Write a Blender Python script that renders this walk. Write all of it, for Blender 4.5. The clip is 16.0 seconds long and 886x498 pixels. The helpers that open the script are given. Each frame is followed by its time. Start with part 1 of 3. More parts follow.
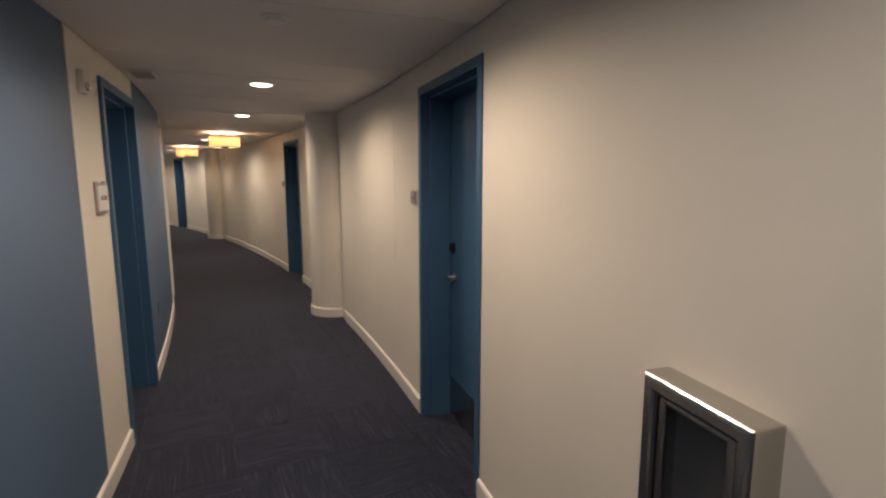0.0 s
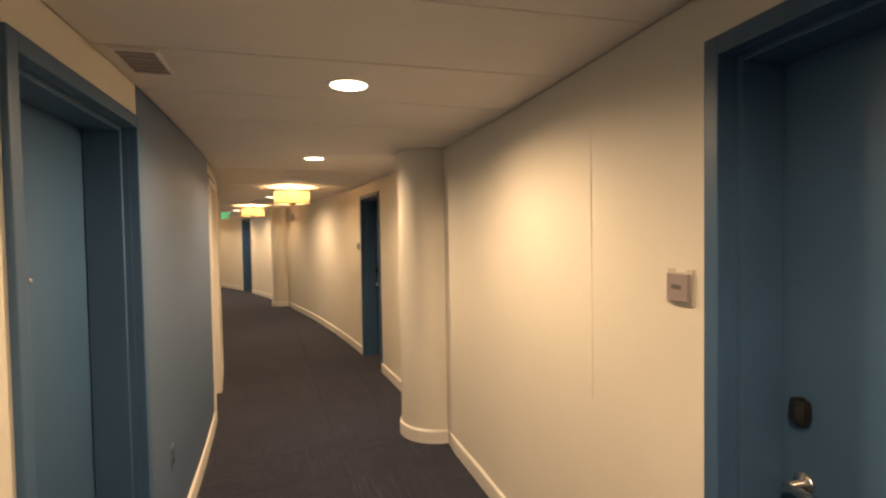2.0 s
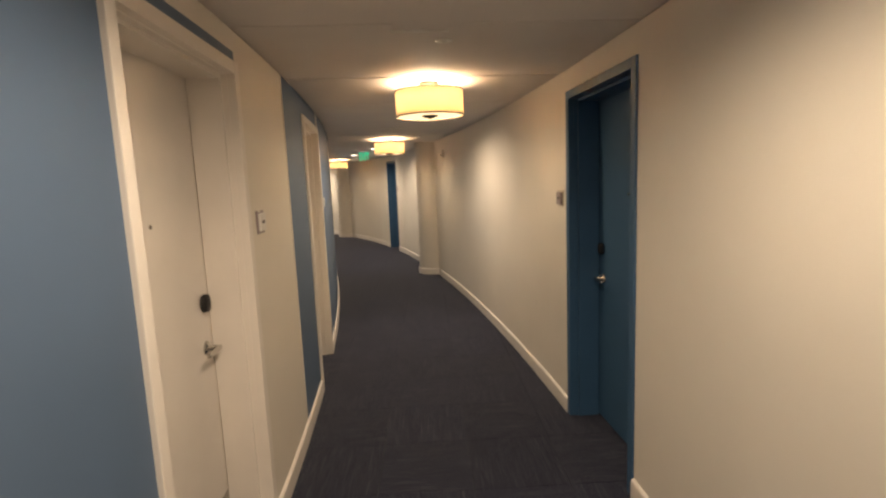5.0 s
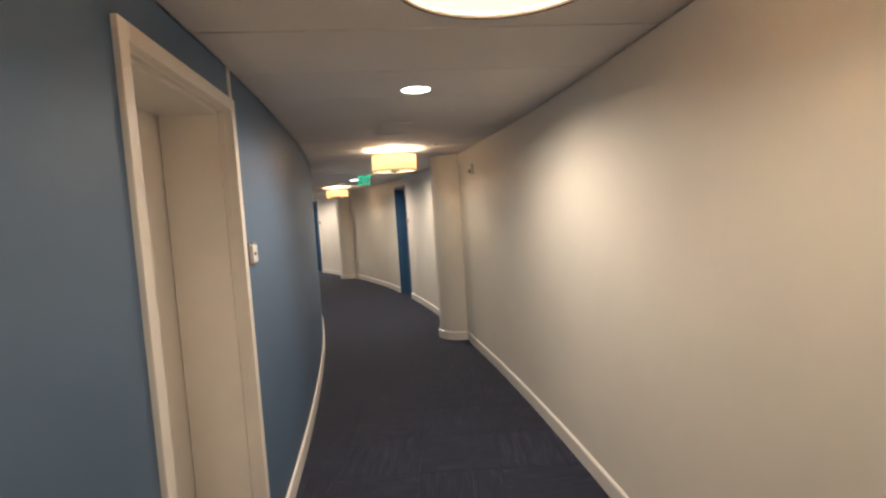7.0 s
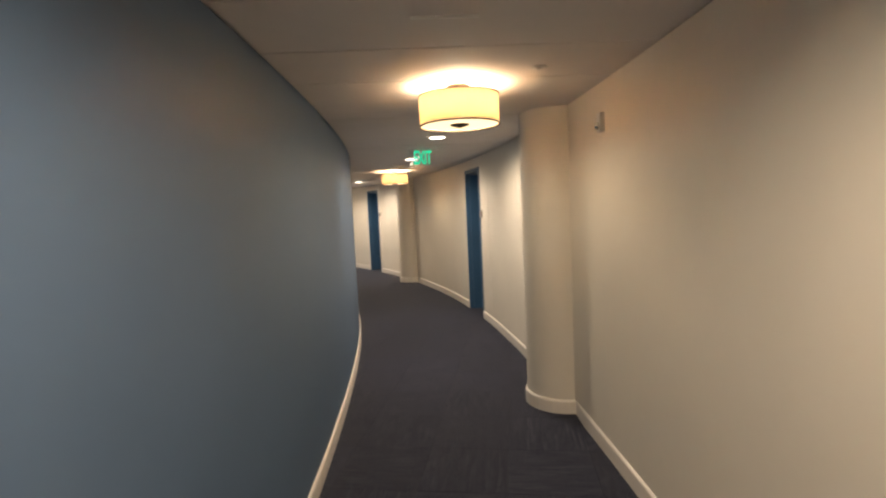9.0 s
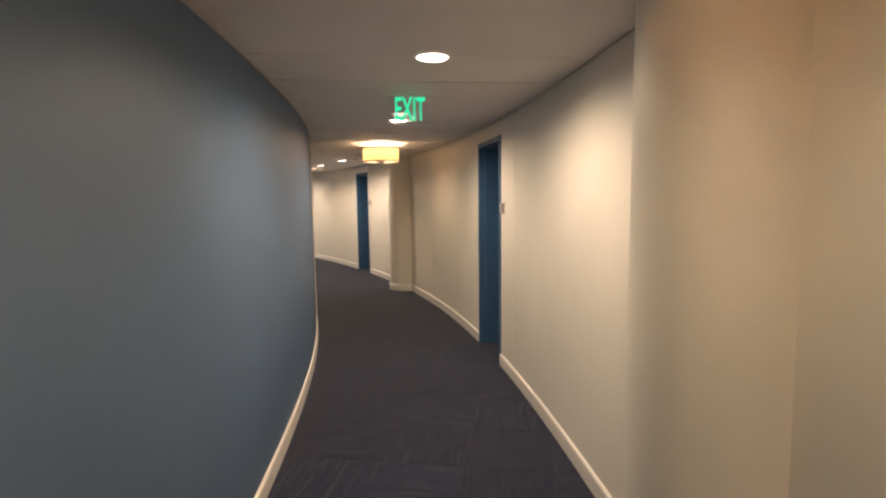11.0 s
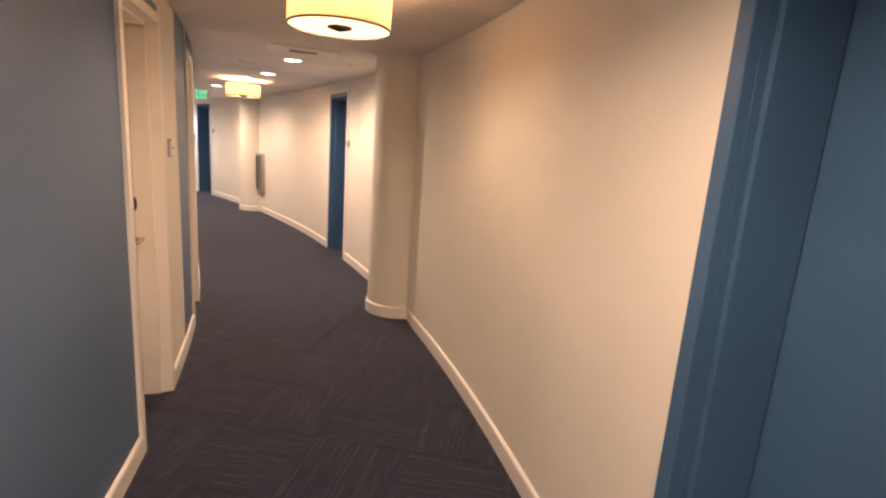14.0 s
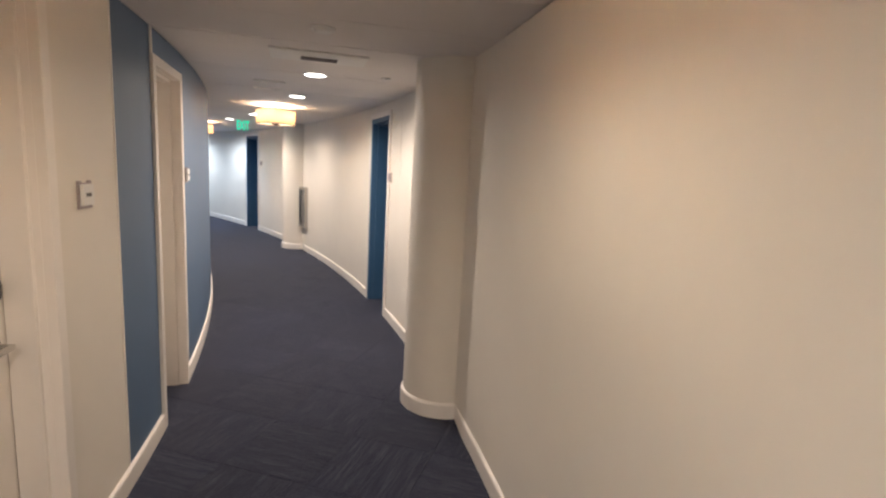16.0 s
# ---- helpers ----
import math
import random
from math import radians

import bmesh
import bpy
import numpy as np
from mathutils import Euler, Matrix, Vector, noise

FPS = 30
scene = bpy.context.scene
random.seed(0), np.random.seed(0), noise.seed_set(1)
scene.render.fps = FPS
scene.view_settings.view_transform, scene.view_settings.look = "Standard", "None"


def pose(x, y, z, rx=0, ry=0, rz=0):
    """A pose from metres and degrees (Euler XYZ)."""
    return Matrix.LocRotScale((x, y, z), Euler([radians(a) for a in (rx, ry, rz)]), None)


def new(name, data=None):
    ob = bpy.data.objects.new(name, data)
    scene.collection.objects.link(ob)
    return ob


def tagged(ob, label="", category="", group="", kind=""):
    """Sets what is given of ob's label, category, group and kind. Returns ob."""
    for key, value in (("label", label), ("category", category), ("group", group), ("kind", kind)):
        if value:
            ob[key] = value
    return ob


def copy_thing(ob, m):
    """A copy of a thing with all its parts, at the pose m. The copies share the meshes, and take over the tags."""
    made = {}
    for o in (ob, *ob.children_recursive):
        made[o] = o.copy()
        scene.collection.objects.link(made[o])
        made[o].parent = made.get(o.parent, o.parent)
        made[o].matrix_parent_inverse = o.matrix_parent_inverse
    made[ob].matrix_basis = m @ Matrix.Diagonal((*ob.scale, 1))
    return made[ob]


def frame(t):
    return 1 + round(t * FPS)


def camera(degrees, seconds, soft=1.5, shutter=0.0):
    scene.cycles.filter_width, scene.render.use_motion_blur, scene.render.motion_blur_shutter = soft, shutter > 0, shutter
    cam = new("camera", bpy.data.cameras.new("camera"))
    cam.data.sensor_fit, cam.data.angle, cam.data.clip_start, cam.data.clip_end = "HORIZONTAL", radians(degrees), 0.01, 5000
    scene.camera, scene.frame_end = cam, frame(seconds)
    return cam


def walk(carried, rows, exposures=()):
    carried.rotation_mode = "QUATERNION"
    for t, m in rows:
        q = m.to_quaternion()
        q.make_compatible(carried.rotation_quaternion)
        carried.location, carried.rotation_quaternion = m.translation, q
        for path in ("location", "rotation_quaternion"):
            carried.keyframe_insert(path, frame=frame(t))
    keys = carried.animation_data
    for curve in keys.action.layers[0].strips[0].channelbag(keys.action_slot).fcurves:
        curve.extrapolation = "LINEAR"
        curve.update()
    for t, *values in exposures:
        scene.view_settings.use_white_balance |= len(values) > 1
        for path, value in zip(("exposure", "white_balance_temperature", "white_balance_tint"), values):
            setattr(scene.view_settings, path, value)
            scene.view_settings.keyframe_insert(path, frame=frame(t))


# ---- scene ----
# Curved corridor of an apartment building, whose bend grows tighter on the way.
# "arc" is the length along the outer wall's face, "d" the offset from that face (minus: into the corridor).
BEND_ARC = [-4, 1, 6, 10, 13, 15, 17, 19, 21, 23, 26, 31, 36]
BEND = [0.0335, 0.0335, 0.0294, 0.0246, 0.0245, 0.0329, 0.0501, 0.0580, 0.0538, 0.0451, 0.0440, 0.0444, 0.0440]
WIDE = 1.7245
HIGH = 2.234
DOOR_TOP = 2.098

# the outer face as a fine table: arc, heading, x, y
STEP = 0.02
ARCS = np.arange(-9.0, 44.0, STEP)
bend = np.interp(ARCS, BEND_ARC, BEND)
HEAD = np.concatenate([[0], np.cumsum((bend[1:] + bend[:-1]) / 2 * STEP)])
HEAD -= np.interp(0, ARCS, HEAD)
FACE_X = np.concatenate([[0], np.cumsum(-(np.sin(HEAD[1:]) + np.sin(HEAD[:-1])) / 2 * STEP)])
FACE_Y = np.concatenate([[0], np.cumsum((np.cos(HEAD[1:]) + np.cos(HEAD[:-1])) / 2 * STEP)])
FACE_X += 29.285 - np.interp(0, ARCS, FACE_X)
FACE_Y -= np.interp(0, ARCS, FACE_Y)


def heading(arc):
    """The turn of the outer face's outward normal at an arc, in radians."""
    return float(np.interp(arc, ARCS, HEAD))


def ring_xy(arc, d):
    a = heading(arc)
    return float(np.interp(arc, ARCS, FACE_X)) + d * math.cos(a), float(np.interp(arc, ARCS, FACE_Y)) + d * math.sin(a)


# seconds, stops, kelvin, tint: the picture's own exposure and white balance drift along the walk
EXPOSURES = [
    (0.0, -0.43, 6700, 11), (0.4, -0.34, 7600, 11), (1.0, -0.15, 8800, 11), (1.5, 0.06, 9700, 14), (2.0, 0.20, 9600, 13), (2.5, 0.03, 6700, 8),
    (3.0, -0.36, 6300, 7), (3.5, -0.34, 6450, 6), (4.0, -0.05, 6850, 8), (4.5, -0.07, 7300, 9), (7.0, 0.07, 6150, 7), (8.0, -0.18, 6600, 7),
    (8.5, -0.23, 6950, 8), (9.0, 0.08, 6900, 7), (11.5, -0.07, 7250, 11), (12.0, -0.40, 7600, 10), (12.5, -0.40, 7750, 8), (13.0, -0.05, 7700, 23), (13.5, 0.35, 8100, 26),
    (14.5, 0.47, 7450, 24), (15.0, 0.34, 6900, 13), (15.5, 0.24, 6100, 10), (16.0, 0.29, 6050, 11)]
DOWN_W = 112.0
DRUM_W = 27.0
SHADE_GLOW = 0.10
TILE_TURN = 10.0
LENS = 82.94
PATH = [  # seconds, x, y, z, yaw, pitch, roll
    (0, 28.447, -0.745, 1.570, -16.26, -8.31, 0.04),
    (0.5, 28.379, -0.291, 1.592, -12.46, -7.56, -0.31),
    (1, 28.361, 0.138, 1.586, -10.21, -6.53, -0.97),
    (1.5, 28.311, 0.625, 1.581, -9.20, -3.54, -0.40),
    (2, 28.263, 1.108, 1.597, -9.50, -1.79, 0.93),
    (2.5, 28.256, 1.635, 1.601, -10.48, -2.70, 0.66),
    (3, 28.202, 2.228, 1.605, -10.95, -3.57, 0.10),
    (3.5, 28.168, 2.795, 1.607, -5.70, -6.82, -1.35),
    (4, 28.046, 3.399, 1.586, 1.62, -9.41, -1.45),
    (4.5, 28.011, 3.963, 1.585, 6.70, -8.89, 0.74),
    (6.9, 27.447, 6.818, 1.574, 9.10, -4.15, 4.00),
    (7, 27.419, 6.938, 1.569, 9.39, -4.27, 3.55),
    (7.5, 27.265, 7.515, 1.581, 10.57, -4.56, 3.79),
    (8, 27.190, 8.077, 1.601, 13.58, -4.94, 3.52),
    (8.5, 26.998, 8.657, 1.551, 16.10, -4.59, 2.87),
    (9, 26.884, 9.209, 1.545, 17.86, -4.58, 2.60),
    (11.5, 25.970, 12.101, 1.543, 18.11, -6.14, 0.06),
    (11.9, 25.806, 12.546, 1.540, 16.98, -6.28, -0.00),
    (12, 25.765, 12.657, 1.539, 16.70, -6.32, -0.02),
    (12.1, 25.626, 12.907, 1.539, 15.24, -6.86, -0.41),
    (12.2, 25.486, 13.157, 1.539, 13.79, -7.40, -0.80),
    (12.3, 25.347, 13.407, 1.538, 12.33, -7.94, -1.20),
    (12.4, 25.207, 13.657, 1.538, 10.88, -8.48, -1.59),
    (12.5, 25.068, 13.907, 1.538, 9.42, -9.02, -1.98),
    (12.6, 25.057, 14.048, 1.530, 9.85, -9.16, -2.12),
    (12.8, 25.034, 14.331, 1.515, 10.70, -9.43, -2.41),
    (13, 24.979, 14.469, 1.538, 10.61, -9.42, -2.74),
    (13.5, 24.872, 14.871, 1.560, 14.70, -10.88, -3.64),
    (14, 24.662, 15.257, 1.540, 19.45, -11.69, -3.97),
    (14.5, 24.496, 15.613, 1.534, 23.44, -12.19, -4.14),
    (15, 24.369, 15.944, 1.542, 25.63, -11.78, -4.08),
    (15.5, 24.246, 16.208, 1.570, 25.46, -10.13, -3.32),
    (16, 24.217, 16.433, 1.582, 26.19, -9.01, -3.10),
]

cam = camera(LENS, 16.0, soft=2.3, shutter=0.0)
walk(cam, [(t, pose(x, y, z, 90 + pitch, roll, yaw)) for t, x, y, z, yaw, pitch, roll in PATH], EXPOSURES)


def spot(arc, d=0.0, z=0.0, turn=0.0):
    """A pose on the ring: x along the walk, y towards the ring's centre, z up."""
    return pose(*ring_xy(arc, d), z, 0, 0, math.degrees(heading(arc)) - 90 + 180 + turn)


# ---- world and lights ----
world = bpy.data.worlds.new("world")
scene.world = world
world.use_nodes = True
world.node_tree.nodes["Background"].inputs["Color"].default_value = (0.9, 0.93, 1.0, 1)
world.node_tree.nodes["Background"].inputs["Strength"].default_value = 0.02

DOWNLIGHTS = [(-4.2, -0.84), (-2.3, -0.84), (-0.55, -0.84), (1.2, -0.84), (3.40, -0.866), (5.58, -0.881), (10.07, -0.881), (14.67, -0.812), (16.76, -0.897),
              (21.80, -0.852), (23.29, -0.877), (26.1, -1.03), (27.6, -1.15), (31.0, -0.9), (33.4, -0.9)]
DRUMS = [(-6.0, -0.85), (8.23, -0.83), (12.60, -0.83), (18.79, -0.85), (24.45, -0.975), (28.9, -1.42), (35.2, -0.9)]
WARM = (1.0, 0.79, 0.58)
SOFT = (1.0, 0.82, 0.66)
NEUTRAL = (1.0, 0.90, 0.84)
COOL = (0.80, 0.90, 1.0)


def ring_lamp(name, kind, arc, d, z, watts, colour, radius):
    data = bpy.data.lights.new(name, kind)
    data.energy, data.color, data.shadow_soft_size = watts, colour, radius
    ob = new(name, data)
    ob.matrix_world = spot(arc, d, z)
    return ob


for arc, d in DOWNLIGHTS:
    s = ring_lamp("downlight_lamp", "SPOT", arc, d, HIGH - 0.012, DOWN_W * (0.40 if arc < 0 else 1.5 if arc > 29.5 else 1.0), COOL if arc > 29.5 else NEUTRAL if arc < 0 else SOFT, 0.06)
    s.data.spot_size, s.data.spot_blend = radians(169), 0.65
for arc, d in DRUMS:
    ring_lamp("drum_lamp", "POINT", arc, d, HIGH - 0.12, DRUM_W, COOL if arc > 34 else WARM, 0.09)


# ---- materials ----
def material(name):
    m = bpy.data.materials.new(name)
    m.use_nodes = True
    nt = m.node_tree
    return m, nt, nt.nodes["Principled BSDF"]


def node(nt, kind, **values):
    n = nt.nodes.new(kind)
    for key, value in values.items():
        n.inputs[key].default_value = value
    return n


def surface(name, base, rough=0.5, metal=0.0, vary=0.06, scale=3.0, grain=250.0, bump=0.05, spec=0.5, stretch=(1, 1, 1), coat=0.0):
    """Paint, metal or plastic with cloudy variation of tone and gloss and a fine relief."""
    m, nt, bs = material(name)
    co = nt.nodes.new("ShaderNodeTexCoord")
    mp = node(nt, "ShaderNodeMapping", Scale=stretch)
    nt.links.new(co.outputs["Object"], mp.inputs["Vector"])
    big = node(nt, "ShaderNodeTexNoise", Scale=scale, Detail=5.0, Roughness=0.6)
    fine = node(nt, "ShaderNodeTexNoise", Scale=grain, Detail=3.0)
    for n in (big, fine):
        nt.links.new(mp.outputs["Vector"], n.inputs["Vector"])
    ramp = nt.nodes.new("ShaderNodeMapRange")
    ramp.inputs["From Min"].default_value, ramp.inputs["From Max"].default_value = 0.3, 0.7
    ramp.inputs["To Min"].default_value, ramp.inputs["To Max"].default_value = 1 - vary, 1 + vary
    nt.links.new(big.outputs["Fac"], ramp.inputs["Value"])
    mul = nt.nodes.new("ShaderNodeVectorMath")
    mul.operation = "SCALE"
    mul.inputs[0].default_value = base
    nt.links.new(ramp.outputs["Result"], mul.inputs["Scale"])
    nt.links.new(mul.outputs["Vector"], bs.inputs["Base Color"])
    gl = nt.nodes.new("ShaderNodeMapRange")
    gl.inputs["To Min"].default_value, gl.inputs["To Max"].default_value = max(0.03, rough - 0.07), min(1, rough + 0.07)
    nt.links.new(big.outputs["Fac"], gl.inputs["Value"])
    nt.links.new(gl.outputs["Result"], bs.inputs["Roughness"])
    bs.inputs["Metallic"].default_value = metal
    bs.inputs["Specular IOR Level"].default_value = spec
    bs.inputs["Coat Weight"].default_value = coat
    bp = node(nt, "ShaderNodeBump", Strength=bump, Distance=0.004)
    nt.links.new(fine.outputs["Fac"], bp.inputs["Height"])
    nt.links.new(bp.outputs["Normal"], bs.inputs["Normal"])
    return m


def glow(name, colour, strength):
    m, nt, bs = material(name)
    bs.inputs["Base Color"].default_value = (*colour, 1)
    bs.inputs["Emission Color"].default_value = (*colour, 1)
    bs.inputs["Emission Strength"].default_value = strength
    return m


CREAM = surface("cream_wall_paint", (0.745, 0.69, 0.605), 0.55, vary=0.035, scale=1.3, grain=140, bump=0.03)
BLUE_WALL = surface("blue_wall_paint", (0.090, 0.142, 0.228), 0.50, vary=0.07, scale=1.6, grain=140, bump=0.04)
BLUE_GLOSS = surface("blue_door_enamel", (0.046, 0.112, 0.205), 0.42, vary=0.07, scale=2.5, grain=120, bump=0.05)
WHITE_GLOSS = surface("white_trim_enamel", (0.80, 0.745, 0.68), 0.38, vary=0.03, scale=4, grain=150, bump=0.04)
CEILING = surface("ceiling_paint", (0.76, 0.71, 0.67), 0.75, vary=0.05, scale=1.1, grain=220, bump=0.10)
STEEL = surface("brushed_steel", (0.50, 0.48, 0.45), 0.24, 1.0, vary=0.08, scale=6, grain=300, bump=0.05, stretch=(1, 1, 0.05))
CHROME = surface("satin_nickel", (0.62, 0.60, 0.56), 0.22, 1.0, vary=0.05, scale=20, grain=400, bump=0.02)
BLACK = surface("black_plastic", (0.012, 0.012, 0.013), 0.35, vary=0.1, scale=30, grain=300, bump=0.05)
GREY = surface("grey_sign_plastic", (0.32, 0.265, 0.265), 0.4, vary=0.05, scale=20, grain=300, bump=0.05)
PLATE = surface("pale_sign_insert", (0.56, 0.50, 0.43), 0.45, vary=0.03, scale=20, grain=300, bump=0.03)
TEXT = surface("sign_lettering", (0.10, 0.085, 0.08), 0.5, vary=0.05, scale=30, grain=300, bump=0.02)
WHITE_PLASTIC = surface("white_plastic", (0.76, 0.74, 0.70), 0.4, vary=0.03, scale=15, grain=300, bump=0.03)
DARK_SLOT = surface("dark_vent_inside", (0.05, 0.04, 0.035), 0.8, vary=0.1, scale=20, grain=200, bump=0.05)
SUBFLOOR = surface("floor_screed", (0.05, 0.048, 0.05), 0.9, vary=0.1, scale=3, grain=100, bump=0.1)
BRASS = surface("drum_trim_bronze", (0.06, 0.042, 0.03), 0.5, 0.3, vary=0.08, scale=20, grain=200, bump=0.02)
DISC = glow("downlight_lens", (1.0, 0.92, 0.80), 9.0)
GREEN = glow("exit_letter_glow", (0.0, 0.80, 0.42), 0.9)
CABINET_BACK = surface("cabinet_lining", (0.22, 0.21, 0.20), 0.5, vary=0.08, scale=10, grain=200, bump=0.03)


def pane_glass(name, colour, rough=0.03, alpha=0.35):
    m, nt, bs = material(name)
    bs.inputs["Base Color"].default_value = (*colour, 1)
    bs.inputs["Roughness"].default_value = rough
    bs.inputs["Transmission Weight"].default_value = 1.0
    bs.inputs["IOR"].default_value = 1.45
    bs.inputs["Alpha"].default_value = alpha
    return m


ACRYLIC = pane_glass("clear_acrylic", (0.93, 0.97, 0.95), 0.04, 0.22)
CABINET_GLASS = pane_glass("smoked_glass", (0.45, 0.5, 0.55), 0.05, 0.6)


def shade_cloth():
    m, nt, bs = material("linen_lampshade")
    out = nt.nodes["Material Output"]
    co = nt.nodes.new("ShaderNodeTexCoord")
    mp = node(nt, "ShaderNodeMapping", Scale=(120, 120, 12))
    weave = node(nt, "ShaderNodeTexNoise", Scale=4.0, Detail=4.0)
    nt.links.new(co.outputs["Object"], mp.inputs["Vector"])
    nt.links.new(mp.outputs["Vector"], weave.inputs["Vector"])
    mix = nt.nodes.new("ShaderNodeMix")
    mix.data_type = "RGBA"
    mix.inputs["A"].default_value, mix.inputs["B"].default_value = (0.88, 0.72, 0.52, 1), (0.93, 0.80, 0.62, 1)
    nt.links.new(weave.outputs["Fac"], mix.inputs["Factor"])
    tr = nt.nodes.new("ShaderNodeBsdfTranslucent")
    nt.links.new(mix.outputs["Result"], tr.inputs["Color"])
    nt.links.new(mix.outputs["Result"], bs.inputs["Base Color"])
    bs.inputs["Roughness"].default_value = 0.8
    bs.inputs["Emission Color"].default_value = (1.0, 0.66, 0.36, 1)
    bs.inputs["Emission Strength"].default_value = SHADE_GLOW
    sh = nt.nodes.new("ShaderNodeMixShader")
    sh.inputs[0].default_value = 0.30
    nt.links.new(bs.outputs["BSDF"], sh.inputs[1])
    nt.links.new(tr.outputs["BSDF"], sh.inputs[2])
    nt.links.new(sh.outputs["Shader"], out.inputs["Surface"])
    return m


SHADE = shade_cloth()
DIFFUSER = glow("drum_diffuser", (1.0, 0.80, 0.52), 1.4)


def carpet():
    """Loop-pile carpet tile: dark navy with warm brown and grey streaks along the tile."""
    m, nt, bs = material("navy_streaked_carpet")
    co = nt.nodes.new("ShaderNodeTexCoord")
    info = nt.nodes.new("ShaderNodeObjectInfo")
    off = nt.nodes.new("ShaderNodeVectorMath")
    off.operation = "MULTIPLY_ADD"
    off.inputs[1].default_value = (37, 91, 13)
    nt.links.new(info.outputs["Random"], off.inputs[0])
    nt.links.new(co.outputs["Object"], off.inputs[2])
    streak_map = node(nt, "ShaderNodeMapping", Scale=(4.0, 80.0, 1))
    nt.links.new(off.outputs["Vector"], streak_map.inputs["Vector"])
    streak = node(nt, "ShaderNodeTexNoise", Scale=1.0, Detail=4.0, Roughness=0.65)
    nt.links.new(streak_map.outputs["Vector"], streak.inputs["Vector"])
    ramp = nt.nodes.new("ShaderNodeValToRGB")
    e = ramp.color_ramp.elements
    e[0].position, e[0].color = 0.33, (0.0100, 0.0145, 0.0340, 1)
    e[1].position, e[1].color = 0.80, (0.076, 0.076, 0.098, 1)
    mid = e.new(0.54)
    mid.color = (0.0190, 0.0225, 0.0440, 1)
    nt.links.new(streak.outputs["Fac"], ramp.inputs["Fac"])
    tone = nt.nodes.new("ShaderNodeMapRange")
    tone.inputs["To Min"].default_value, tone.inputs["To Max"].default_value = 0.92, 1.10
    nt.links.new(info.outputs["Random"], tone.inputs["Value"])
    mul = nt.nodes.new("ShaderNodeVectorMath")
    mul.operation = "SCALE"
    nt.links.new(ramp.outputs["Color"], mul.inputs[0])
    nt.links.new(tone.outputs["Result"], mul.inputs["Scale"])
    nt.links.new(mul.outputs["Vector"], bs.inputs["Base Color"])
    bs.inputs["Roughness"].default_value = 0.95
    bs.inputs["Specular IOR Level"].default_value = 0.15
    bs.inputs["Sheen Weight"].default_value = 0.12
    pile = node(nt, "ShaderNodeTexVoronoi", Scale=190.0)
    nt.links.new(co.outputs["Object"], pile.inputs["Vector"])
    add = nt.nodes.new("ShaderNodeMath")
    nt.links.new(pile.outputs["Distance"], add.inputs[0])
    nt.links.new(streak.outputs["Fac"], add.inputs[1])
    bp = node(nt, "ShaderNodeBump", Strength=0.55, Distance=0.006)
    nt.links.new(add.outputs["Value"], bp.inputs["Height"])
    nt.links.new(bp.outputs["Normal"], bs.inputs["Normal"])
    return m


CARPET = carpet()


# ---- mesh helpers ----
def finish(name, bm, mats, smooth=False, parent=None):
    me = bpy.data.meshes.new(name)
    bmesh.ops.recalc_face_normals(bm, faces=bm.faces)
    bm.to_mesh(me)
    bm.free()
    for m in (mats if isinstance(mats, (list, tuple)) else [mats]):
        me.materials.append(m)
    if smooth:
        for p in me.polygons:
            p.use_smooth = True
    ob = new(name, me)
    ob.parent = parent
    return ob


def add_box(bm, x0, x1, y0, y1, z0, z1, bevel=0.0, mat=0):
    vs = [bm.verts.new((x, y, z)) for x in (x0, x1) for y in (y0, y1) for z in (z0, z1)]
    fs = [bm.faces.new([vs[i] for i in q]) for q in ((0, 1, 3, 2), (4, 6, 7, 5), (0, 4, 5, 1), (2, 3, 7, 6), (0, 2, 6, 4), (1, 5, 7, 3))]
    for f in fs:
        f.material_index = mat
    if bevel:
        edges = {e for f in fs for e in f.edges}
        made = bmesh.ops.bevel(bm, geom=list(edges), offset=bevel, segments=2, profile=0.6, affect="EDGES")
        for f in made["faces"]:
            f.material_index = mat


def box(name, x0, x1, y0, y1, z0, z1, mat, bevel=0.003, parent=None):
    bm = bmesh.new()
    add_box(bm, x0, x1, y0, y1, z0, z1, bevel)
    return finish(name, bm, mat, parent=parent)


def add_lathe(bm, profile, n=40, axis="Z", at=(0, 0, 0), mat=0):
    """Turns a profile of (radius, height) about an axis through at."""
    rings = []
    for r, h in profile:
        ring = []
        for i in range(n):
            a = 2 * math.pi * i / n
            u, v = r * math.cos(a), r * math.sin(a)
            p = (u, v, h) if axis == "Z" else (u, h, v) if axis == "Y" else (h, u, v)
            ring.append(bm.verts.new((p[0] + at[0], p[1] + at[1], p[2] + at[2])))
        rings.append(ring)
    for a, b in zip(rings, rings[1:]):
        for i in range(n):
            f = bm.faces.new((a[i], a[(i + 1) % n], b[(i + 1) % n], b[i]))
            f.material_index, f.smooth = mat, True
    return rings


def lathe(name, profile, mat, n=40, axis="Z", at=(0, 0, 0), caps=(True, True), parent=None):
    bm = bmesh.new()
    rings = add_lathe(bm, profile, n, axis, at)
    if caps[0]:
        bm.faces.new(rings[0])
    if caps[1]:
        bm.faces.new(rings[-1])
    return finish(name, bm, mat, parent=parent)


